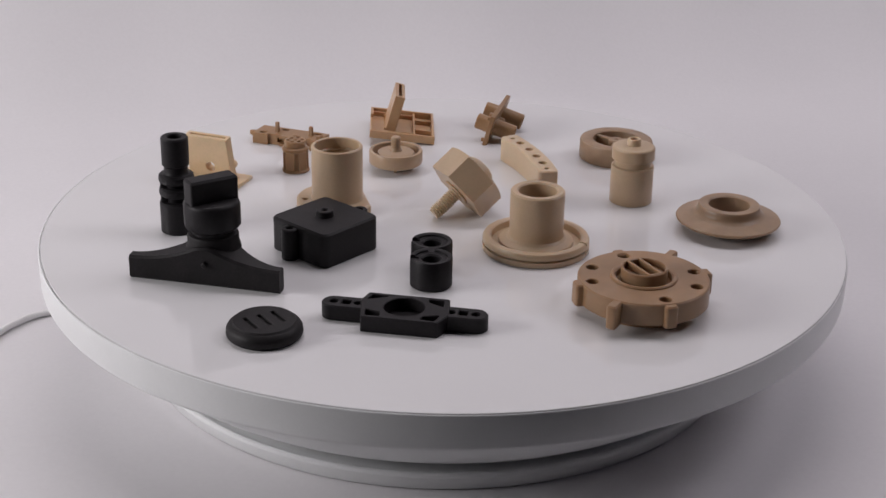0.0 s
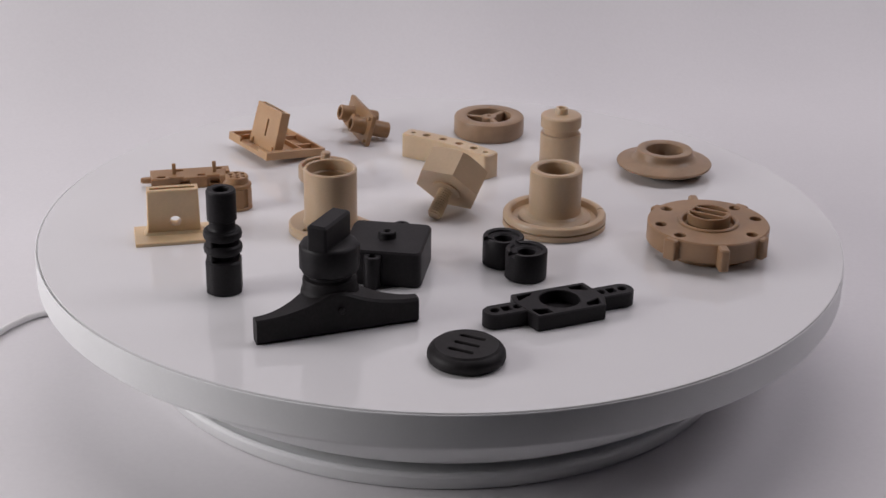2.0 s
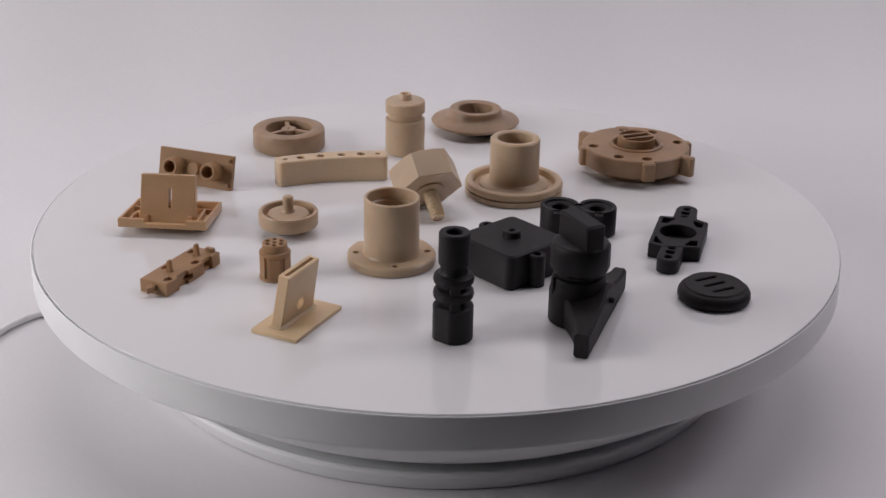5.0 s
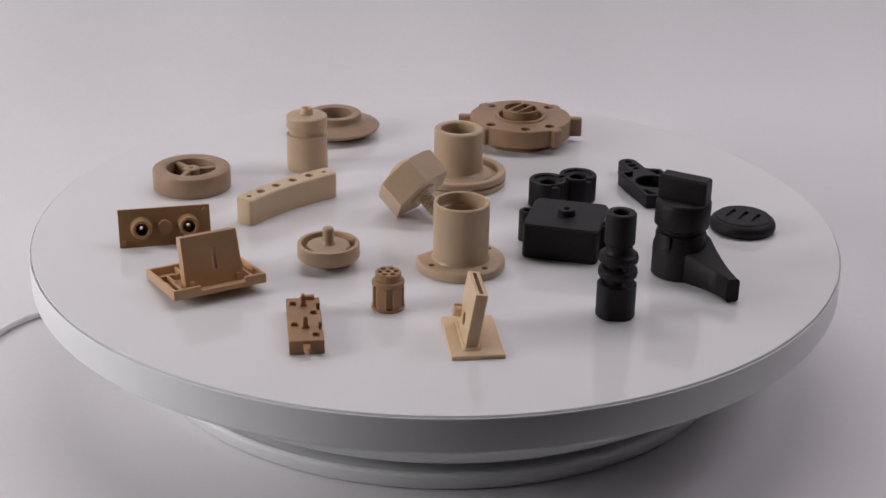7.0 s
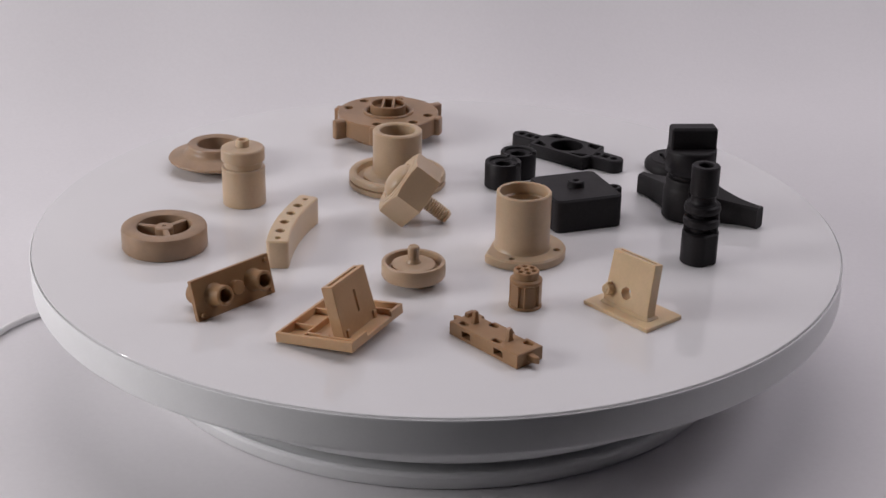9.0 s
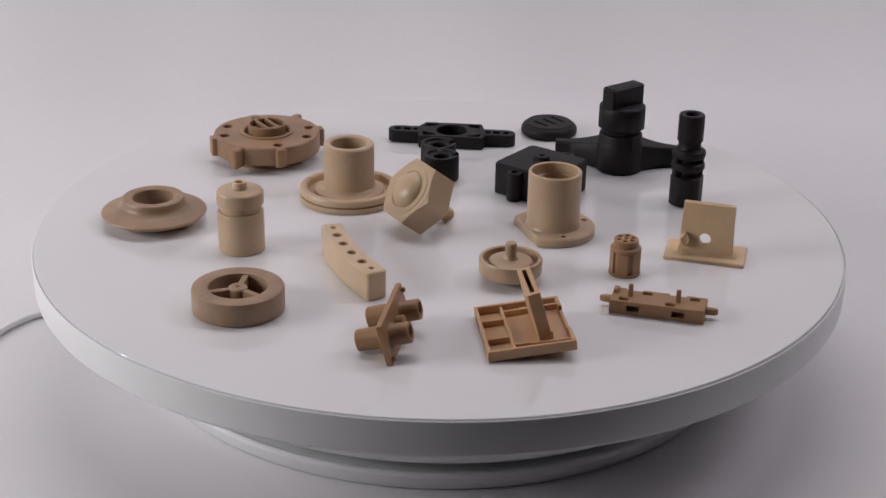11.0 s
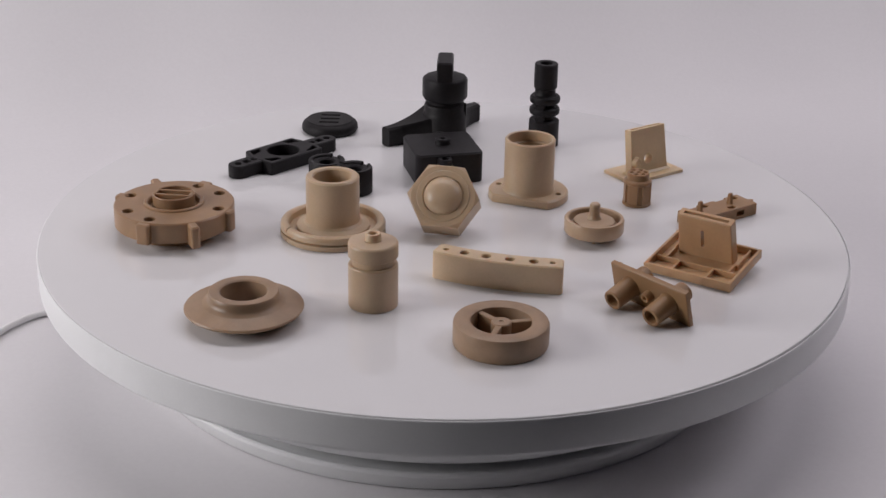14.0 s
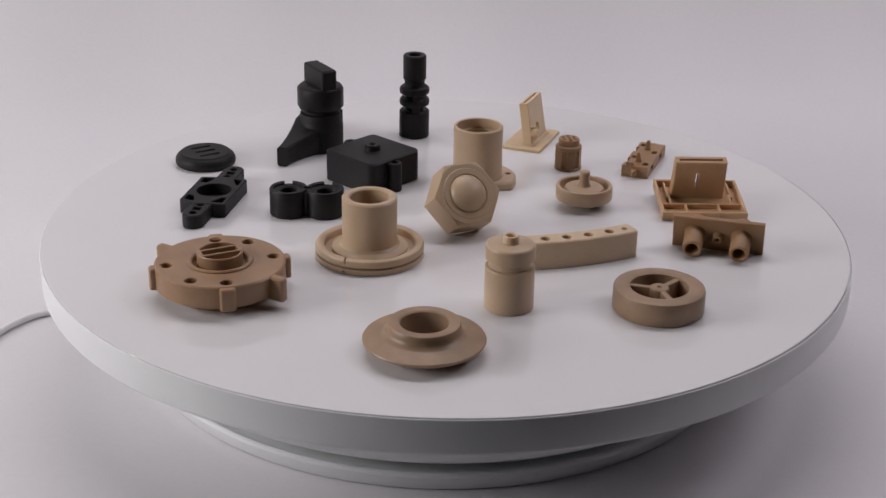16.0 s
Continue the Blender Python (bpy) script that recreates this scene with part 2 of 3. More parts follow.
# ---- the moulded parts, one function each ----
def wheel():
    t = thing("spoked_wheel", 98.5, 99.3, 17, "taupe brown plastic wheel with three spokes, lying flat", "wheel")
    part("rim", lathe([(13, 0.4), (13.4, 0), (19.8, 0), (20.4, 0.6), (20.6, 1.2), (20.6, 9.8), (20.2, 10.8), (19.2, 11.3), (14.0, 11.2), (13.2, 10.9), (13, 10.2)], 96), TAUPE, t)
    part("web", lathe(rod_profile(13.1, 0.4, 1.8, 0.1), 64), TAUPE, t)
    for k in range(3):
        part("spoke", prism(rect(11.4, 2.7, 7.6, 0), 1.6, 10.3, c=0.3), TAUPE, t, at=mm_pose(0, 0, 0, 0, 0, 120 * k))
    part("hub", lathe([(0, 1.6), (4.5, 1.6), (4.4, 10.1), (4.0, 10.6), (1.2, 10.6), (0.9, 10.1), (0, 10.0)], 40), TAUPE, t)


def cone_flange():
    t = thing("bearing_flange", 145.0, -4.2, 0, "taupe brown plastic flange with a raised collar and wide bore", "flange")
    part("disc", lathe([(10.4, 0.3), (12.5, 0), (14.5, 0.4), (24.5, 4.3), (25.9, 5.2), (26.2, 5.8), (25.8, 6.4), (24.0, 6.8), (19.5, 7.8), (17.2, 8.6), (15.5, 9.3), (10.4, 9.3)], 112), TAUPE, t)
    part("collar", lathe([(10.3, 1), (14, 8.3), (18.2, 8.25), (16.6, 9.2), (15.9, 10.2), (15.6, 11.4), (15.4, 12.9), (15.0, 13.4), (11.4, 13.5), (10.8, 13.3), (10.3, 12.8)], 96), TAUPE, t)


def bushing():
    t = thing("valve_bushing", 99.8, 32.2, 0, "beige plastic bushing with a groove and a small nozzle, standing upright", "bushing")
    part("body", lathe([(0, 0), (10.8, 0), (11.2, 0.4), (11.2, 19.6), (10.8, 20.2), (9.6, 20.3), (9.6, 23.6), (10.9, 23.7), (11.2, 24.1), (11.2, 29.7), (10.9, 30.3), (10.3, 30.7), (9.4, 30.8), (3.3, 31.1), (0, 31.1)], 80), BEIGE, t, smooth=18)
    part("nozzle", lathe([(2.1, 30.5), (3.9, 30.5), (3.6, 31.4), (3.5, 33.9), (3.2, 34.5), (2.4, 34.5), (2.1, 34.1), (2.1, 31.5), (0, 31.5), (0, 31)], 40), CREAM, t)


def hub_flange():
    t = thing("flanged_hub", 46.2, -33.7, 0, "beige plastic hub with a tall bore tube and grooved round flange", "flange")
    flange = lathe([(9.4, 0), (25.6, 0), (26.1, 0.5), (26.1, 2.8), (24.4, 2.95), (24.4, 3.85), (26.1, 4.0), (26.1, 5.8), (25.4, 6.9), (23.8, 7.4), (22.6, 7.2), (21.9, 6.6), (21.6, 3.6), (18.4, 3.6),
                    (18.1, 5.0), (17.3, 5.6), (15.4, 6.0), (14.0, 6.6), (9.4, 6.8)], 128)
    c, s = math.cos(radians(-24)), math.sin(radians(-24))
    flange = cut(flange, block(5.2, 1.0, 3.0, 24.4 * c, 24.4 * s, 5.2, -24 + 18), block(2.6, 1.8, 1.0, 26.0 * c, 26.0 * s, 0.8, -24))
    part("flange", flange, BEIGE, t)
    part("bore_tube", lathe([(9.4, 6.2), (15.0, 6.0), (13.6, 7.4), (13.2, 9.8), (13.2, 29.6), (12.5, 30.4), (10.1, 30.4), (9.4, 29.7)], 88), BEIGE, t)


def flanged_tube():
    t = thing("flanged_tube", -54.4, 18.1, 0, "beige plastic tube on a round flange with one flat side", "tube fitting")
    outline = []
    flat = 14.8
    half = math.degrees(math.acos(flat / 21.1))
    for k in range(73):
        a = math.radians(14 + half + (360 - 2 * half) * k / 72)
        outline.append((21.1 * math.cos(a), 21.1 * math.sin(a)))
    outline = rounded(outline, 0.4, 1)
    holes = [circle(1.55, 18, 16.9 * math.cos(radians(a)), 16.9 * math.sin(radians(a))) for a in (100, -166, -79)]
    part("flange", prism(outline, 0, 4.6, holes + [circle(10.6, 48)], c=0.8), BEIGE, t)
    part("barrel", lathe([(10.6, 4.0), (14.4, 4.0), (13.6, 5.0), (13.2, 6.4), (13.2, 32.3), (12.7, 32.9), (11.9, 32.9), (11.5, 32.5), (11.5, 27.5), (10.6, 26.8)], 88), BEIGE, t)
    part("inner_floor", lathe(rod_profile(10.8, 0.6, 3.0, 0.1), 48), BEIGE, t)


def puck():
    t = thing("pin_puck", -26.0, 73.9, 0, "beige brown plastic puck with a centre pin and ring groove", "puck")
    part("body", lathe([(0, 1.8), (5, 1.8), (9.5, 2.4), (13.2, 3.3), (14.3, 3.9), (14.8, 4.7), (14.8, 10.6), (14.4, 11.2), (13.2, 11.3), (12.7, 10.9), (12.4, 7.0), (10.4, 7.0), (10.1, 9.8), (9.4, 10.2), (6.5, 10.4), (3.0, 10.7), (0, 10.7)], 80), BEIGE2, t)
    part("pin", lathe([(0, 10.2), (3.9, 10.2), (3.0, 11.4), (2.7, 12.4)] + [(r, 12.6 + k * 0.9 + d) for k in range(6) for r, d in ((2.3, 0.1), (2.7, 0.35), (2.7, 0.65))] + [(2.4, 18.3), (2.0, 18.7), (0, 18.8)], 32), BEIGE2, t)
    part("foot", lathe([(0, 0), (3.4, 0), (3.6, 0.3), (3.6, 2.2), (0, 2.2)], 32), BEIGE2, t)
    for k in range(3):
        part("lug", prism(rect(2.4, 1.6, 6.4, 0), 0.1, 2.6, c=0.2), BEIGE2, t, at=mm_pose(0, 0, 0, 0, 0, 30 + 120 * k))


def plug():
    t = thing("connector_plug", -81.0, 68.8, 10, "sand brown plastic connector insert with seven pin holes", "plug")
    part("foot", lathe(rod_profile(7.5, 0, 1.5, 0.4), 48), SAND, t)
    part("body", lathe(rod_profile(6.3, 1.0, 13.0, 0.1), 48), SAND, t)
    for k in range(6):
        part("panel", prism(rect(1.5, 4.6, 6.15, 0), 1.2, 11.6, c=0.3), SAND, t, at=mm_pose(0, 0, 0, 0, 0, 60 * k))
    part("collar", lathe([(0, 11.3), (6.6, 11.3), (7.3, 12.0), (7.4, 12.6), (7.2, 13.4), (6.6, 13.9), (5.9, 14.1), (0, 14.1)], 56), SAND, t)
    holes = [circle(1.05, 14)] + [circle(1.15, 14, 3.6 * math.cos(a), 3.6 * math.sin(a)) for a in (math.pi / 3 * k for k in range(6))]
    part("cap", prism(circle(5.8, 48), 13.8, 17.6, holes, c=0.4, floor=14.2), SAND, t)


def cap():
    t = thing("slotted_cap", -74.9, -133.1, 0, "black plastic round cap with three slots, lying flat", "cap")
    slots = [rect(11.4, 1.9, 0, k * 6.6, 0.6, 0, 2) for k in (-1, 0, 1)]
    bm = prism(circle(14.0, 80), 5.6, 7.2, slots, c=0.6, floor=5.9)
    part("crown", bm, BLACK_WORN, t, at=mm_pose(0, 0, 0, 0, 0, -57))
    part("body", lathe([(0, 0), (15.2, 0), (16.2, 0.8), (16.6, 2.0), (16.4, 4.0), (15.6, 5.4), (14.2, 6.4), (13.5, 6.7), (13.3, 5.7), (0, 5.7)], 96), BLACK_WORN, t)


def spool():
    t = thing("spool_valve_stem", -130.7, -19.1, 0, "black plastic valve stem with two grooves, standing upright", "valve stem")
    out = []
    for x, y in circle(8.75, 72):
        out.append((x, max(-7.9, min(7.9, y))))
    part("foot", prism(out, 0, 16.0, c=0.7), BLACK, t, at=mm_pose(0, 0, 0, 0, 0, 60))
    part("core", lathe(rod_profile(5.2, 15.5, 36, 0.2), 40), BLACK, t)
    part("web", prism(rect(16.2, 4.6, 0, 0, 1.0), 15.8, 29, c=0.4), BLACK, t, at=mm_pose(0, 0, 0, 0, 0, 12))
    for z in (18.9, 25.7):
        part("ring", lathe([(5, z), (7.6, z), (8.5, z + 0.7), (8.8, z + 2.2), (8.5, z + 3.8), (7.6, z + 4.6), (5, z + 4.6)], 64), BLACK, t)
    part("shoulder", lathe([(0, 29.6), (7.4, 29.6), (6.3, 30.6), (5.9, 31.2), (5.9, 34.2), (6.4, 34.8), (0, 34.8)], 56), BLACK, t)
    part("neck", lathe([(0, 34.5), (6.3, 34.5), (6.7, 35.0), (6.7, 48.4), (6.2, 49.1), (3.9, 49.1), (3.5, 48.6), (3.5, 43), (0, 43)], 56), BLACK, t)


def tee_handle():
    t = thing("tee_handle", -105.2, -71.6, -12.4, "black plastic tee handle with a flat key on a round turret", "handle")
    # one crossbar: its front face is straight, its back and top swell towards the boss
    bm = bmesh.new()
    rows = []
    for k in range(41):
        x = -36.4 + 72.6 * k / 40
        f = min(1.0, max(0.0, (abs(x) - 3.0) / 33.0))
        depth = 6.4 + 18.4 * (1 - f) ** 1.7
        high = 11.2 + 7.4 * (1 - f) ** 2.2
        y0, c = -13.9, 1.1
        rows.append([bm.verts.new(v) for v in ((x, y0, c), (x, y0 + c, 0), (x, y0 + depth - c, 0), (x, y0 + depth, c), (x, y0 + depth, high - c), (x, y0 + depth - c, high), (x, y0 + c, high), (x, y0, high - c))])
    for a, b in zip(rows, rows[1:]):
        for i in range(8):
            bm.faces.new((a[i], a[(i + 1) % 8], b[(i + 1) % 8], b[i]))
    bm.faces.new(rows[0])
    bm.faces.new(rows[-1][::-1])
    part("crossbar", bm, BLACK_WORN, t, smooth=42)
    part("boss", lathe([(0, 0.2), (12.4, 0.2), (12.8, 0.7), (12.8, 14.6), (12.3, 16.4), (11.9, 17.4), (11.9, 20.4), (11.5, 21.5), (10.6, 22.0), (0, 22.0)], 72), BLACK_WORN, t)
    part("turret", lathe([(0, 21.5), (10.2, 21.5), (10.2, 23.4), (11.0, 24.2), (12.6, 24.8), (13.1, 25.6), (13.1, 36.0), (12.5, 37.2), (11.2, 37.8), (0, 37.8)], 12, turn=0.26), BLACK, t, smooth=40)
    part("nub", lathe(rod_profile(1.3, 0, 5.0, 0.4), 20), BLACK_WORN, t, at=mm_pose(1.0, -11.2, 11.0, 90, 0, 0))
    part("clip_rib", prism(rect(2.0, 2.6, 12.0, 0, 0.5, 0, 2), 14, 22, c=0.7), BLACK, t, at=mm_pose(0, 0, 0, 0, 0, 128))
    part("key", prism(rect(23.4, 9.2, 0, 0, 1.4), 36.5, 48.6, c=1.0), BLACK, t, at=mm_pose(0, 0, 0, 0, 0, 45.4))


def box_cover():
    t = thing("gearbox_cover", -56.3, -39.0, 48.5, "black plastic square housing with a top boss and two side lugs", "housing")
    part("body", prism(rect(36.8, 37.4, 0, 0, 4.2, 0, 7), 0, 17.2, c=0.9), BLACK, t)
    part("boss", lathe([(1.5, 16.8), (4.6, 16.8), (4.3, 17.6), (4.2, 19.7), (3.8, 20.2), (1.9, 20.2), (1.5, 19.7), (1.5, 17.6), (0, 17.6), (0, 16.8)], 40), BLACK, t)
    for x, y in ((-20.2, 3.4), (20.2, -3.4)):
        s = 1 if x > 0 else -1
        part("lug", prism([(x + 3.9 * math.cos(a), y + 3.9 * math.sin(a)) for a in np.linspace(-math.pi / 2, math.pi / 2, 15)] + [(x - 5, y + 3.9), (x - 5, y - 3.9)] if s > 0 else
                                [(x + 3.9 * math.cos(a), y + 3.9 * math.sin(a)) for a in np.linspace(math.pi / 2, 1.5 * math.pi, 15)] + [(x + 5, y - 3.9), (x + 5, y + 3.9)],
                                0, 15.8, [circle(1.9, 18, x, y)], c=0.5), BLACK, t)


def twin_tubes():
    t = thing("twin_sleeve", -4.4, -69.2, 90, "black plastic double sleeve of two joined cylinders", "sleeve")
    for s in (-1, 1):
        part("sleeve", cut(lathe([(4.2, 0), (9.3, 0), (9.8, 0.5), (9.8, 13.6), (9.4, 14.2), (8.2, 14.2), (7.6, 13.8), (7.4, 13.0), (5.0, 13.0), (4.2, 12.3)], 64), block(4.2, 5.0, 4, 1.0 * s, 8.2, 12.4), block(4.0, 3.0, 4, -8.6 * s, 0, 12.6)), BLACK, t, at=mm_pose(9.25 * s, 0, 0))
    part("bridge", prism(rect(7, 9.5, 0, 0), 0.2, 13.2, c=0.4), BLACK, t)


def link_plate():
    t = thing("link_plate", -15.5, -118.6, -10.2, "black plastic link plate with a round well and end eyes", "link plate")
    mid = rounded([(-18.5, 11.8), (-20.5, 4), (-16.8, -13.2), (16.6, -12.8), (20.5, -4), (18.2, 12.0)], 1.2, 3)
    tri_pockets = [rounded(p, 0.6, 2) for p in ([(-16.5, 9.6), (-17.8, 4.5), (-9.5, 8.8), (-9.0, 9.8)], [(16.0, 9.8), (9.0, 9.8), (9.6, 7.0), (16.6, 3.6)],
                                                [(-15.2, -11.2), (-8.6, -10.9), (-9.4, -7.2), (-16.2, -5.2)], [(15.0, -10.8), (16.8, -5.0), (9.6, -7.4), (8.6, -10.6)])]
    part("body", prism(mid, 0, 7.4, [circle(9.0, 48)] + tri_pockets, c=0.5, floor=1.6), BLACK, t)
    for s in (-1, 1):
        arm = [(s * 17.0, s * 5.4)] + [(s * (31.6 + 5.4 * math.cos(a)), s * 5.4 * math.sin(a)) for a in np.linspace(math.pi / 2, -math.pi / 2, 17)] + [(s * 17.0, -s * 5.4)]
        holes = [circle(2.0, 20, s * 31.6, 0), rect(4.0, 4.2, s * 26.0, 0, 0.4, 0, 2), circle(1.9, 20, s * 20.8, 0)]
        part("arm", prism(arm, 0.02, 7.2, holes, c=0.5, floor=1.4), BLACK, t)


def rotor():
    t = thing("cam_disc", 90.7, -98.4, 0, "ochre brown plastic disc with lugs, holes and a slotted hub", "disc")
    holes = [circle(2.8, 20, 24.2 * math.cos(radians(a)), 24.2 * math.sin(radians(a))) for a in (157, -166, -74, -23, 15.5, 106)]
    part("body", prism(circle(29.5, 120), 4.7, 14.8, holes + [circle(12.6, 64)], c=0.6), OCHRE, t)
    for a, r, w in ((-119.5, 36.0, 4.6), (60.5, 36.0, 4.6), (-73.5, 32.0, 5.8), (15, 32.2, 7.0), (106, 32.0, 5.8), (-167, 32.4, 7.0)):
        part("lug", prism(rect(r - 26, w, (r + 26) / 2, 0, 1.5, 0, 4), 3.7 if r > 33 else 4.3, 14.6 if r > 33 else 14.5, c=0.7), OCHRE, t, at=mm_pose(0, 0, 0, 0, 0, a))
    part("foot", lathe(rod_profile(22, 0, 5.8, 0.8), 80), OCHRE, t)
    part("hub_ring", lathe([(12.55, 12), (12.9, 12), (12.95, 14.6), (15.0, 14.6), (14.9, 15.3), (14.4, 15.8), (13.3, 15.8), (12.6, 15.3)], 72), OCHRE, t)
    turn = mm_pose(0, 0, 0, 0, 0, -63)
    slot = rect(16.2, 4.6, 0, 0, 0.5, 0, 3)
    part("hub", prism(circle(10.4, 64), 5.6, 16.6, [slot], c=0.2, floor=9.0), OCHRE, t, at=turn)
    part("groove_floor", lathe([(10.2, 5.6), (12.7, 5.6), (12.7, 12.4), (10.2, 12.4)], 64), OCHRE, t)
    part("hub_lip", lathe([(9.3, 16.3), (10.4, 16.3), (10.4, 19.3), (10.1, 19.7), (9.6, 19.7), (9.3, 19.4)], 64), OCHRE, t, at=turn)
    part("slot_frame", prism(rect(18.9, 7.4, 0, 0, 0.6, 0, 3), 16.4, 19.9, [slot], c=0.3), OCHRE, t, at=turn)


def hex_knob():
    # it lies on the tip of its stud and one edge of its head
    t = thing("hex_knob", -3.7, 1.4, 28.1, "beige plastic hexagonal knob with a threaded stud and domed cap", "knob", z=2.8)
    tilt = mm_pose(0, 0, 0, 0, 52.5, 0)
    part("stud", lathe(rod_profile(3.2, -0.5, 17.0, 0.5), 32), CREAM, t, at=tilt)
    prof = []
    for k in range(11):
        z = 0.4 + k * 1.36
        prof += [(3.2, z), (3.85, z + 0.4), (3.85, z + 0.7), (3.2, z + 1.1)]
    part("thread", lathe([(3.0, 0.4)] + prof + [(3.0, 15.4)], 36), CREAM, t, at=tilt)
    head = prism(circle(18.0, 6), 16.0, 31.4, c=0.35)
    # the dome side is turned to a shallow cone that leaves a round seat
    cone = lathe([(15.8, 32.4), (15.8, 31.2), (24, 28.0), (24, 32.4)], 96)
    part("head", cut(head, cone), BEIGE, t, at=tilt @ pose(0, 0, 0, 0, 0, 28), smooth=20)
    part("seat", lathe([(0, 30.6), (13.2, 30.6), (13.1, 31.5), (12.8, 31.75), (10.2, 31.8), (9.9, 31.0), (0, 31.0)], 72), BEIGE, t, at=tilt)
    part("dome", lathe([(0, 30.4), (9.6, 30.4), (9.5, 31.8), (8.4, 33.4), (6.9, 34.6), (4.8, 35.5), (2.4, 36.0), (0, 36.1)], 64), BEIGE, t, at=tilt)
    part("collar", lathe(rod_profile(7.6, 14.9, 16.2, 0.5), 56), BEIGE, t, at=tilt)


def arc_bar():
    t = thing("curved_bar", 47.3, 65.0, -70.9, "cream plastic curved bar with a row of six holes", "bar")
    R, half = 145.0, math.asin(25.2 / 145.0)

    def on(a, r):
        return (r * math.sin(a), r * math.cos(a) - R * math.cos(half))
    outer = [on(a, R + 5.3) for a in np.linspace(-half, half, 25)]
    inner = [on(a, R - 5.3) for a in np.linspace(half, -half, 25)]

    def tip(a0, s):
        # a flat end with eased corners
        t1, n1 = Vector((s * math.cos(a0), -s * math.sin(a0))), Vector((math.sin(a0), math.cos(a0)))
        o, i = Vector(on(a0, R + 5.3)), Vector(on(a0, R - 5.3))
        pts = [o + t1 * 3.2, o + t1 * 4.2 - n1 * 0.3, o + t1 * 4.9 - n1 * 1.0, o + t1 * 5.2 - n1 * 2.0, i + t1 * 5.2 + n1 * 2.0, i + t1 * 4.9 + n1 * 1.0, i + t1 * 4.2 + n1 * 0.3, i + t1 * 3.2]
        return [tuple(q) for q in (pts if s > 0 else pts[::-1])]
    outline = outer + tip(half, 1) + inner + tip(-half, -1)
    hs = []
    for f, r in ((-1, 1.4), (-0.66, 2.3), (-0.22, 2.3), (0.22, 2.3), (0.64, 2.3), (1, 1.4)):
        x, y = on(f * half, R)
        hs.append(circle(r, 20, x, y))
    part("body", prism(outline, 0, 13.8, hs, c=0.6), CREAM, t)


def tray():
    t = thing("ribbed_tray_bracket", -25.0, 134.2, 2, "caramel plastic ribbed tray with a slotted upright tab", "bracket", z=0.1, ry=6.3)
    t2 = mm_pose(0, 0, 1.6)
    W2, L2 = 37.5, 43.8
    part("floor_panel", prism(rect(W2 - 0.8, L2 - 0.8, 0, 0, 0.6, 0, 2), 0.7, 1.7, c=0.2), CARAMEL, t, at=t2)
    for w, l, x, y in ((W2, 1.5, 0, L2 / 2 - 0.75), (W2, 1.5, 0, -L2 / 2 + 0.75), (1.5, L2 - 3, W2 / 2 - 0.75, 0)):
        part("side_wall", prism(rect(w, l, x, y), 0.8, 5.4, c=0.3), CARAMEL, t, at=t2)
    for y in (-16.2, 14.7):
        part("side_wall", prism(rect(1.5, 8.4 if y < 0 else 11.4, -W2 / 2 + 0.75, y), 0.8, 5.4, c=0.3), CARAMEL, t, at=t2)
    part("side_wall", prism(rect(1.5, 21, -W2 / 2 + 0.75, -1.5), 0.8, 3.2, c=0.3), CARAMEL, t, at=t2)
    for x, y, w, l in ((7, 0, 1.1, L2 - 3), (13, -8.5, 11.5, 1.1), (13, 8.5, 11.5, 1.1), (-9, -16.5, 17, 1.1), (-9, 16.8, 17, 1.1), (1.5, 15.8, 11, 1.1), (1.5, -15.8, 11, 1.1)):
        part("rib", prism(rect(w, l, x, y), 0.8, 4.4, c=0.2), CARAMEL, t, at=t2)
    bm = turned(prism([(-14, 0.8), (14, 0.8), (13.4, 24.6), (-13.4, 24.6)], -2.9, 2.9, c=0.5), mmat(0, 0, 0, 0, 0, 90) @ mmat(0, 0, 0, 90, 0, 0))
    bm = cut(bm, block(1.9, 22.6, 9, 0, 0, 16.5), turned(prism(rect(1.7, 10, 0, 0, 0.6, 0, 2), -4, 4, c=0.01), mmat(0, -1.2, 13.0, 0, 0, 90) @ mmat(0, 0, 0, 90, 0, 0)))
    part("tab", bm, CARAMEL, t, at=t2 @ mm_pose(-7.6, -0.6, 0.4, 0, 10, 0))
    part("gusset", prism(rect(4.5, 2, -8.5, 10), 0.8, 5.2, c=0.3), CARAMEL, t, at=t2)
    part("gusset", prism(rect(4.5, 2, -8.5, -12), 0.8, 5.2, c=0.3), CARAMEL, t, at=t2)
    part("peg", lathe(rod_profile(2.2, -2.6, 2, 0.4), 24), CARAMEL, t, at=mm_pose(-5, 3, 0.9))


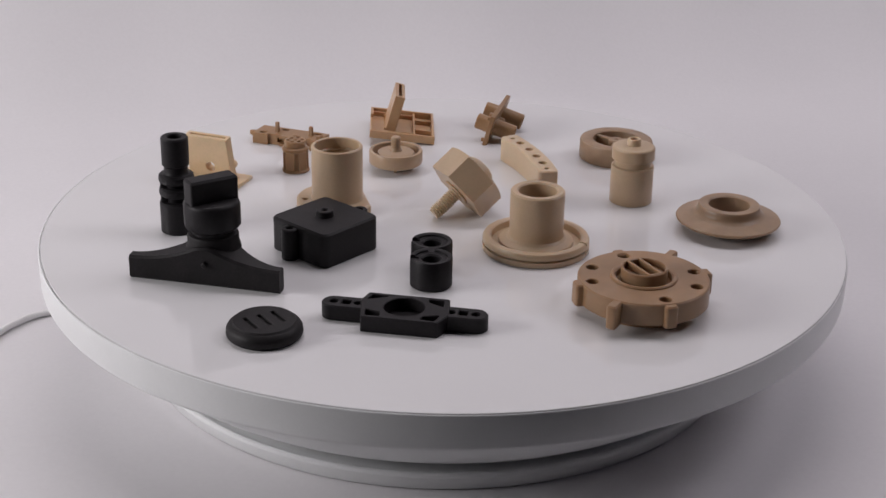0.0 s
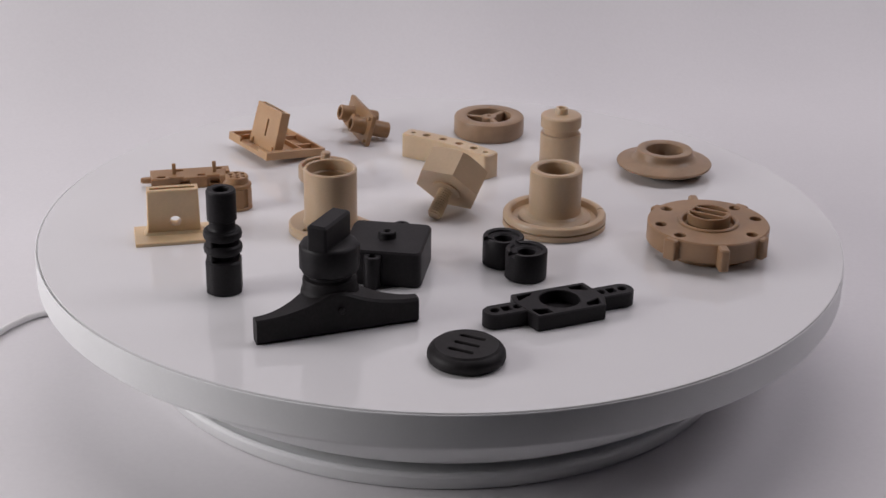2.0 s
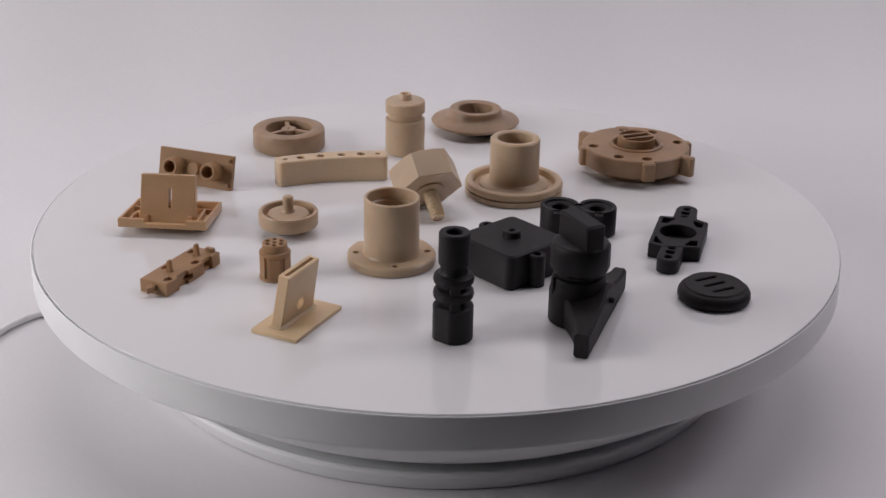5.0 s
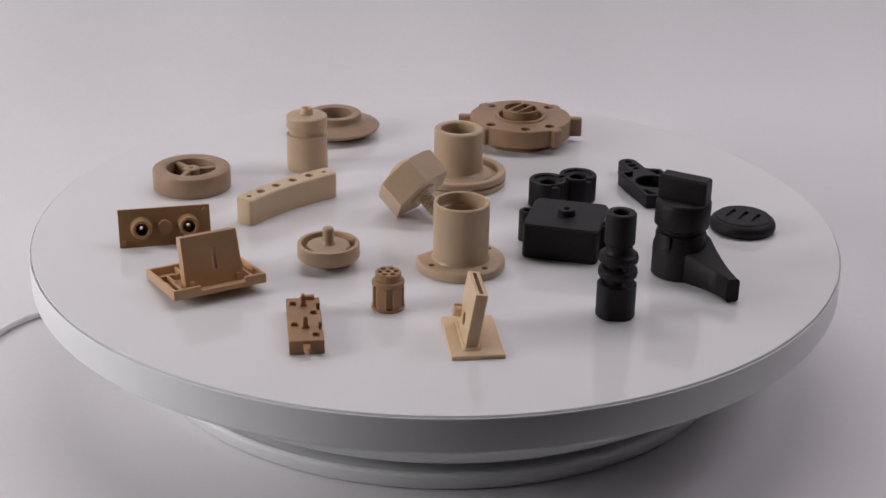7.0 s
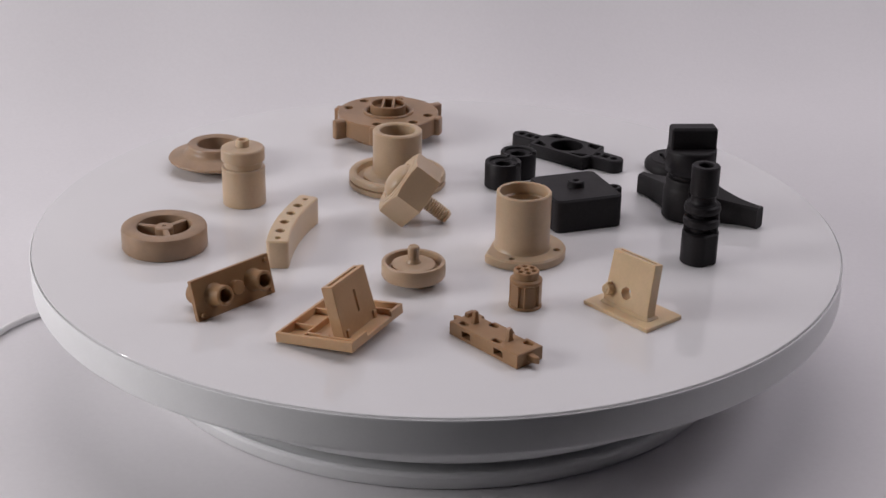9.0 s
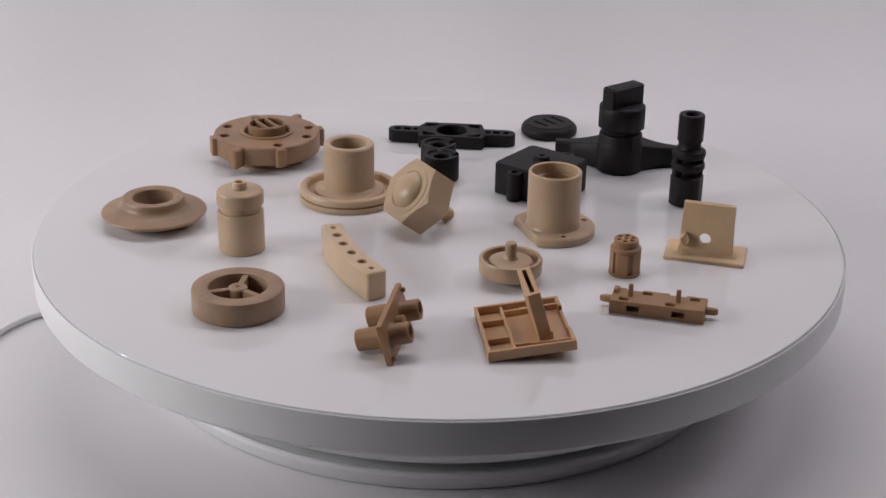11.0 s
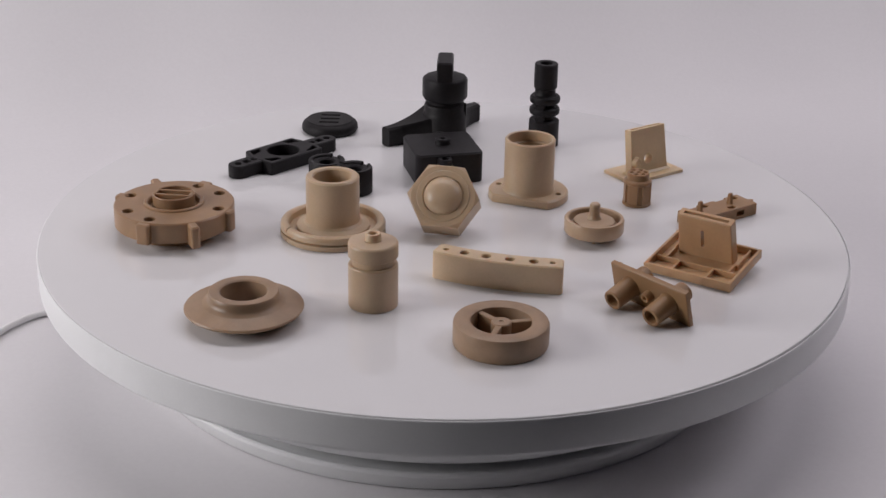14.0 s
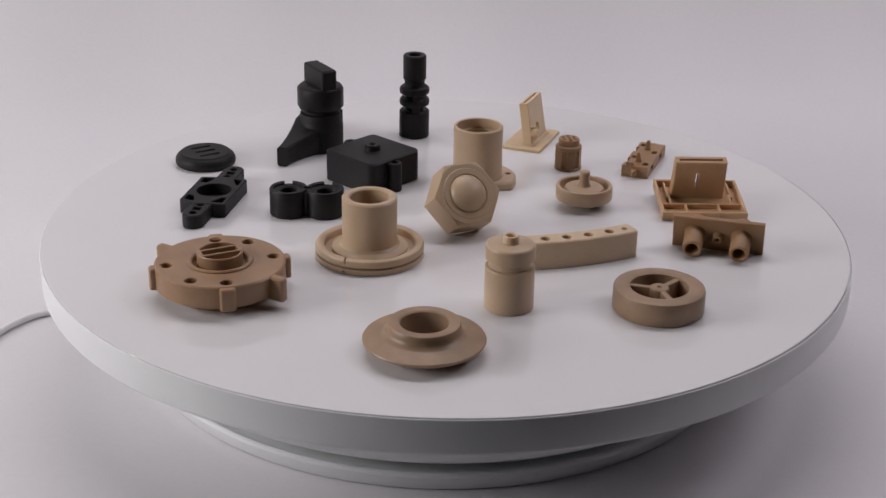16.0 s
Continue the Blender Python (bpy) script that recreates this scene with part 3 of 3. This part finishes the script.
def four_tube_plate():
    t = thing("four_tube_manifold", 31.4, 135.6, 76.2, "sand brown plastic plate with tubes on both faces, resting tilted", "manifold", z=8.6)
    # local x along the plate, local y away from the tubes that rest on the table
    lean = mm_pose(0, 0, 0, 15.5, 0, 0)
    stand = mm_pose(0, 0, 0, 90, 0, 0)
    part("panel", prism(rect(44.0, 18.6, 0, 0, 0.5, 0, 2), -1.3, 1.3, [circle(0.9, 14, x, 0) for x in (-11.2, 11.2)], c=0.35), SAND2, t, at=lean @ stand)
    for x in (-11.2, 11.2):
        # local +z of stand points towards -y
        part("tube", lathe([(2.8, 1), (5.4, 1), (4.9, 2.4), (4.7, 13.4), (4.4, 13.8), (3.4, 13.8), (3.1, 13.4), (2.8, 3), (0.9, 3), (0.9, 1)], 40), SAND2, t, at=lean @ stand @ mm_pose(x, 0, 0))
        part("short_tube", lathe([(3.0, -1), (5.6, -1), (5.1, -1.8), (4.7, -2.6), (4.6, -9.2), (4.2, -9.7), (3.4, -9.7), (3.0, -9.2), (3.0, -2.6), (0.9, -2.6), (0.9, -1)], 40), SAND2, t, at=lean @ stand @ mm_pose(x, 0, 0))
    part("boss", lathe(rod_profile(3.3, -5.0, 0, 0.5), 32), SAND2, t, at=lean @ stand)
    part("nipple", lathe([(1.0, 0), (2.6, 0), (2.4, 4.4), (2.1, 4.8), (1.3, 4.8), (1.0, 4.4), (1.0, 2), (0, 2), (0, 0)], 28), SAND2, t, at=lean @ stand)
    for x, y in ((-19.5, -6.8), (-19.5, 6.8), (19.5, -6.8)):
        part("pip", lathe(rod_profile(1.1, -3.0, 0.4, 0.3), 18), SAND2, t, at=lean @ stand @ mm_pose(x, y, 0))


def clip_strip():
    t = thing("latch_strip", -87.9, 111.8, 160.0, "sand brown plastic latch strip with pins and side windows", "latch")
    L, Wd = 42.0, 14.6
    out = [(-L / 2, -Wd / 2), (-L / 2 + 9, -Wd / 2), (L / 2, -Wd / 2), (L / 2, Wd / 2), (L / 2 - 9.5, Wd / 2), (L / 2 - 9.5, Wd / 2 - 1.6), (4, Wd / 2 - 1.6), (4, Wd / 2), (-8, Wd / 2), (-8, Wd / 2 - 1.6), (-15, Wd / 2 - 1.6), (-15, Wd / 2), (-L / 2, Wd / 2)]
    slots = [rect(4.6, 3.0, x, y, 1.4, 0, 4) for x, y in ((-15.0, -4.4), (5.6, -4.4), (-5.6, 4.2), (15.6, 4.2))]
    part("body", cut(prism(out, 0, 6.4, slots, c=0.35, floor=4.9), *[block(5.6, 6.0, 2.9, x, -6.6, 1.7) for x in (-10.5, 9.5)], *[block(5.4, 6.0, 2.9, x, 6.4, 1.7) for x in (-12.5, 3.4)]), SAND, t)
    for x in (-12.7, 8.6):
        part("pin", prism([(-1.9, 0), (1.9, 0), (1.2, 1.6), (1.0, 5.2), (0.5, 6.0), (-0.5, 6.0), (-1.0, 5.2), (-1.2, 1.6)], -1.0, 1.0, c=0.25), SAND, t, at=mm_pose(x, 0.0, 6.0, 90, 0, 90))
    for s in (-1, 1):
        part("end_peg", prism([(0, -1.6), (4.0, -1.2), (5.6, 0.2), (3.8, 1.4), (0, 1.6)], 2.2, 5.0, c=0.3), SAND, t, at=mm_pose(s * 20.8, 0, 0, 0, 0, 0 if s > 0 else 180))
    part("end_rib", prism(rect(2.2, 4.2, -L / 2 + 1.6, 3.0), 6.2, 8.2, c=0.3), SAND, t)


def slab_bracket():
    t = thing("slab_bracket", -124.9, 49.8, -20.4, "pale yellow plastic bracket with a slotted upright slab", "bracket")
    part("base_plate", prism(rect(38.4, 22.8, 0, 0, 0.5, 0, 2), 0, 1.9, c=0.3), PALE, t)
    bm = turned(prism([(-13.6, 0.4), (13.6, 0.4), (12.9, 4), (12.3, 25.4), (-12.3, 25.4), (-12.9, 4)], -2.7, 2.7, c=0.5), mmat(0, 0, 0, 90, 0, 0))
    bm = cut(bm, block(21.4, 1.7, 12, 0, 0, 14.5), turned(lathe(rod_profile(2.9, -5, 5, 0.01), 28), mmat(0.8, 0, 8.0, 90, 0, 0)))
    lean = mm_pose(0, 2.4, 1.2, 9.5, 0, 0)
    part("slab", bm, PALE, t, at=lean)
    part("fillet", prism(rect(29.5, 8.4, 0, 2.2, 2.0), 1.6, 2.9, c=1.1), PALE, t)
    part("boss", lathe([(0.9, 2.4), (2.6, 2.4), (2.5, 5.6), (2.2, 6.0), (1.2, 6.0), (0.9, 5.6), (0.9, 3), (0, 3), (0, 2.4)], 26), PALE, t, at=lean @ mm_pose(10.2, 0, 7.2, -90, 0, 0))
    part("boss_rib", prism(rect(1.1, 3.6), -3.0, 3.2, c=0.2), PALE, t, at=lean @ mm_pose(10.2, 4.2, 7.4, 0, 0, 0))


BEIGE2 = material("beige_brown_polymer", (0.46, 0.325, 0.215), 0.38, sub=0.3)
SAND2 = material("umber_polymer", (0.32, 0.187, 0.093), 0.38, spec=0.38, sub=0.3)

for build in (wheel, cone_flange, bushing, hub_flange, flanged_tube, puck, plug, cap, spool, tee_handle, box_cover, twin_tubes, link_plate, rotor, hex_knob, arc_bar, tray, four_tube_plate, clip_strip, slab_bracket):
    build()


# ---- what moves: the plate turns steadily, and everything on it rides along ----
def motions():
    times = [k * 0.5 for k in range(33)]
    walk(plate, [(s, pose(0, 0, 0, 0, 0, SPIN * s)) for s in times])
    for ob, m in THINGS:
        walk(ob, [(s, pose(0, 0, 0, 0, 0, SPIN * s) @ m) for s in times])


motions()
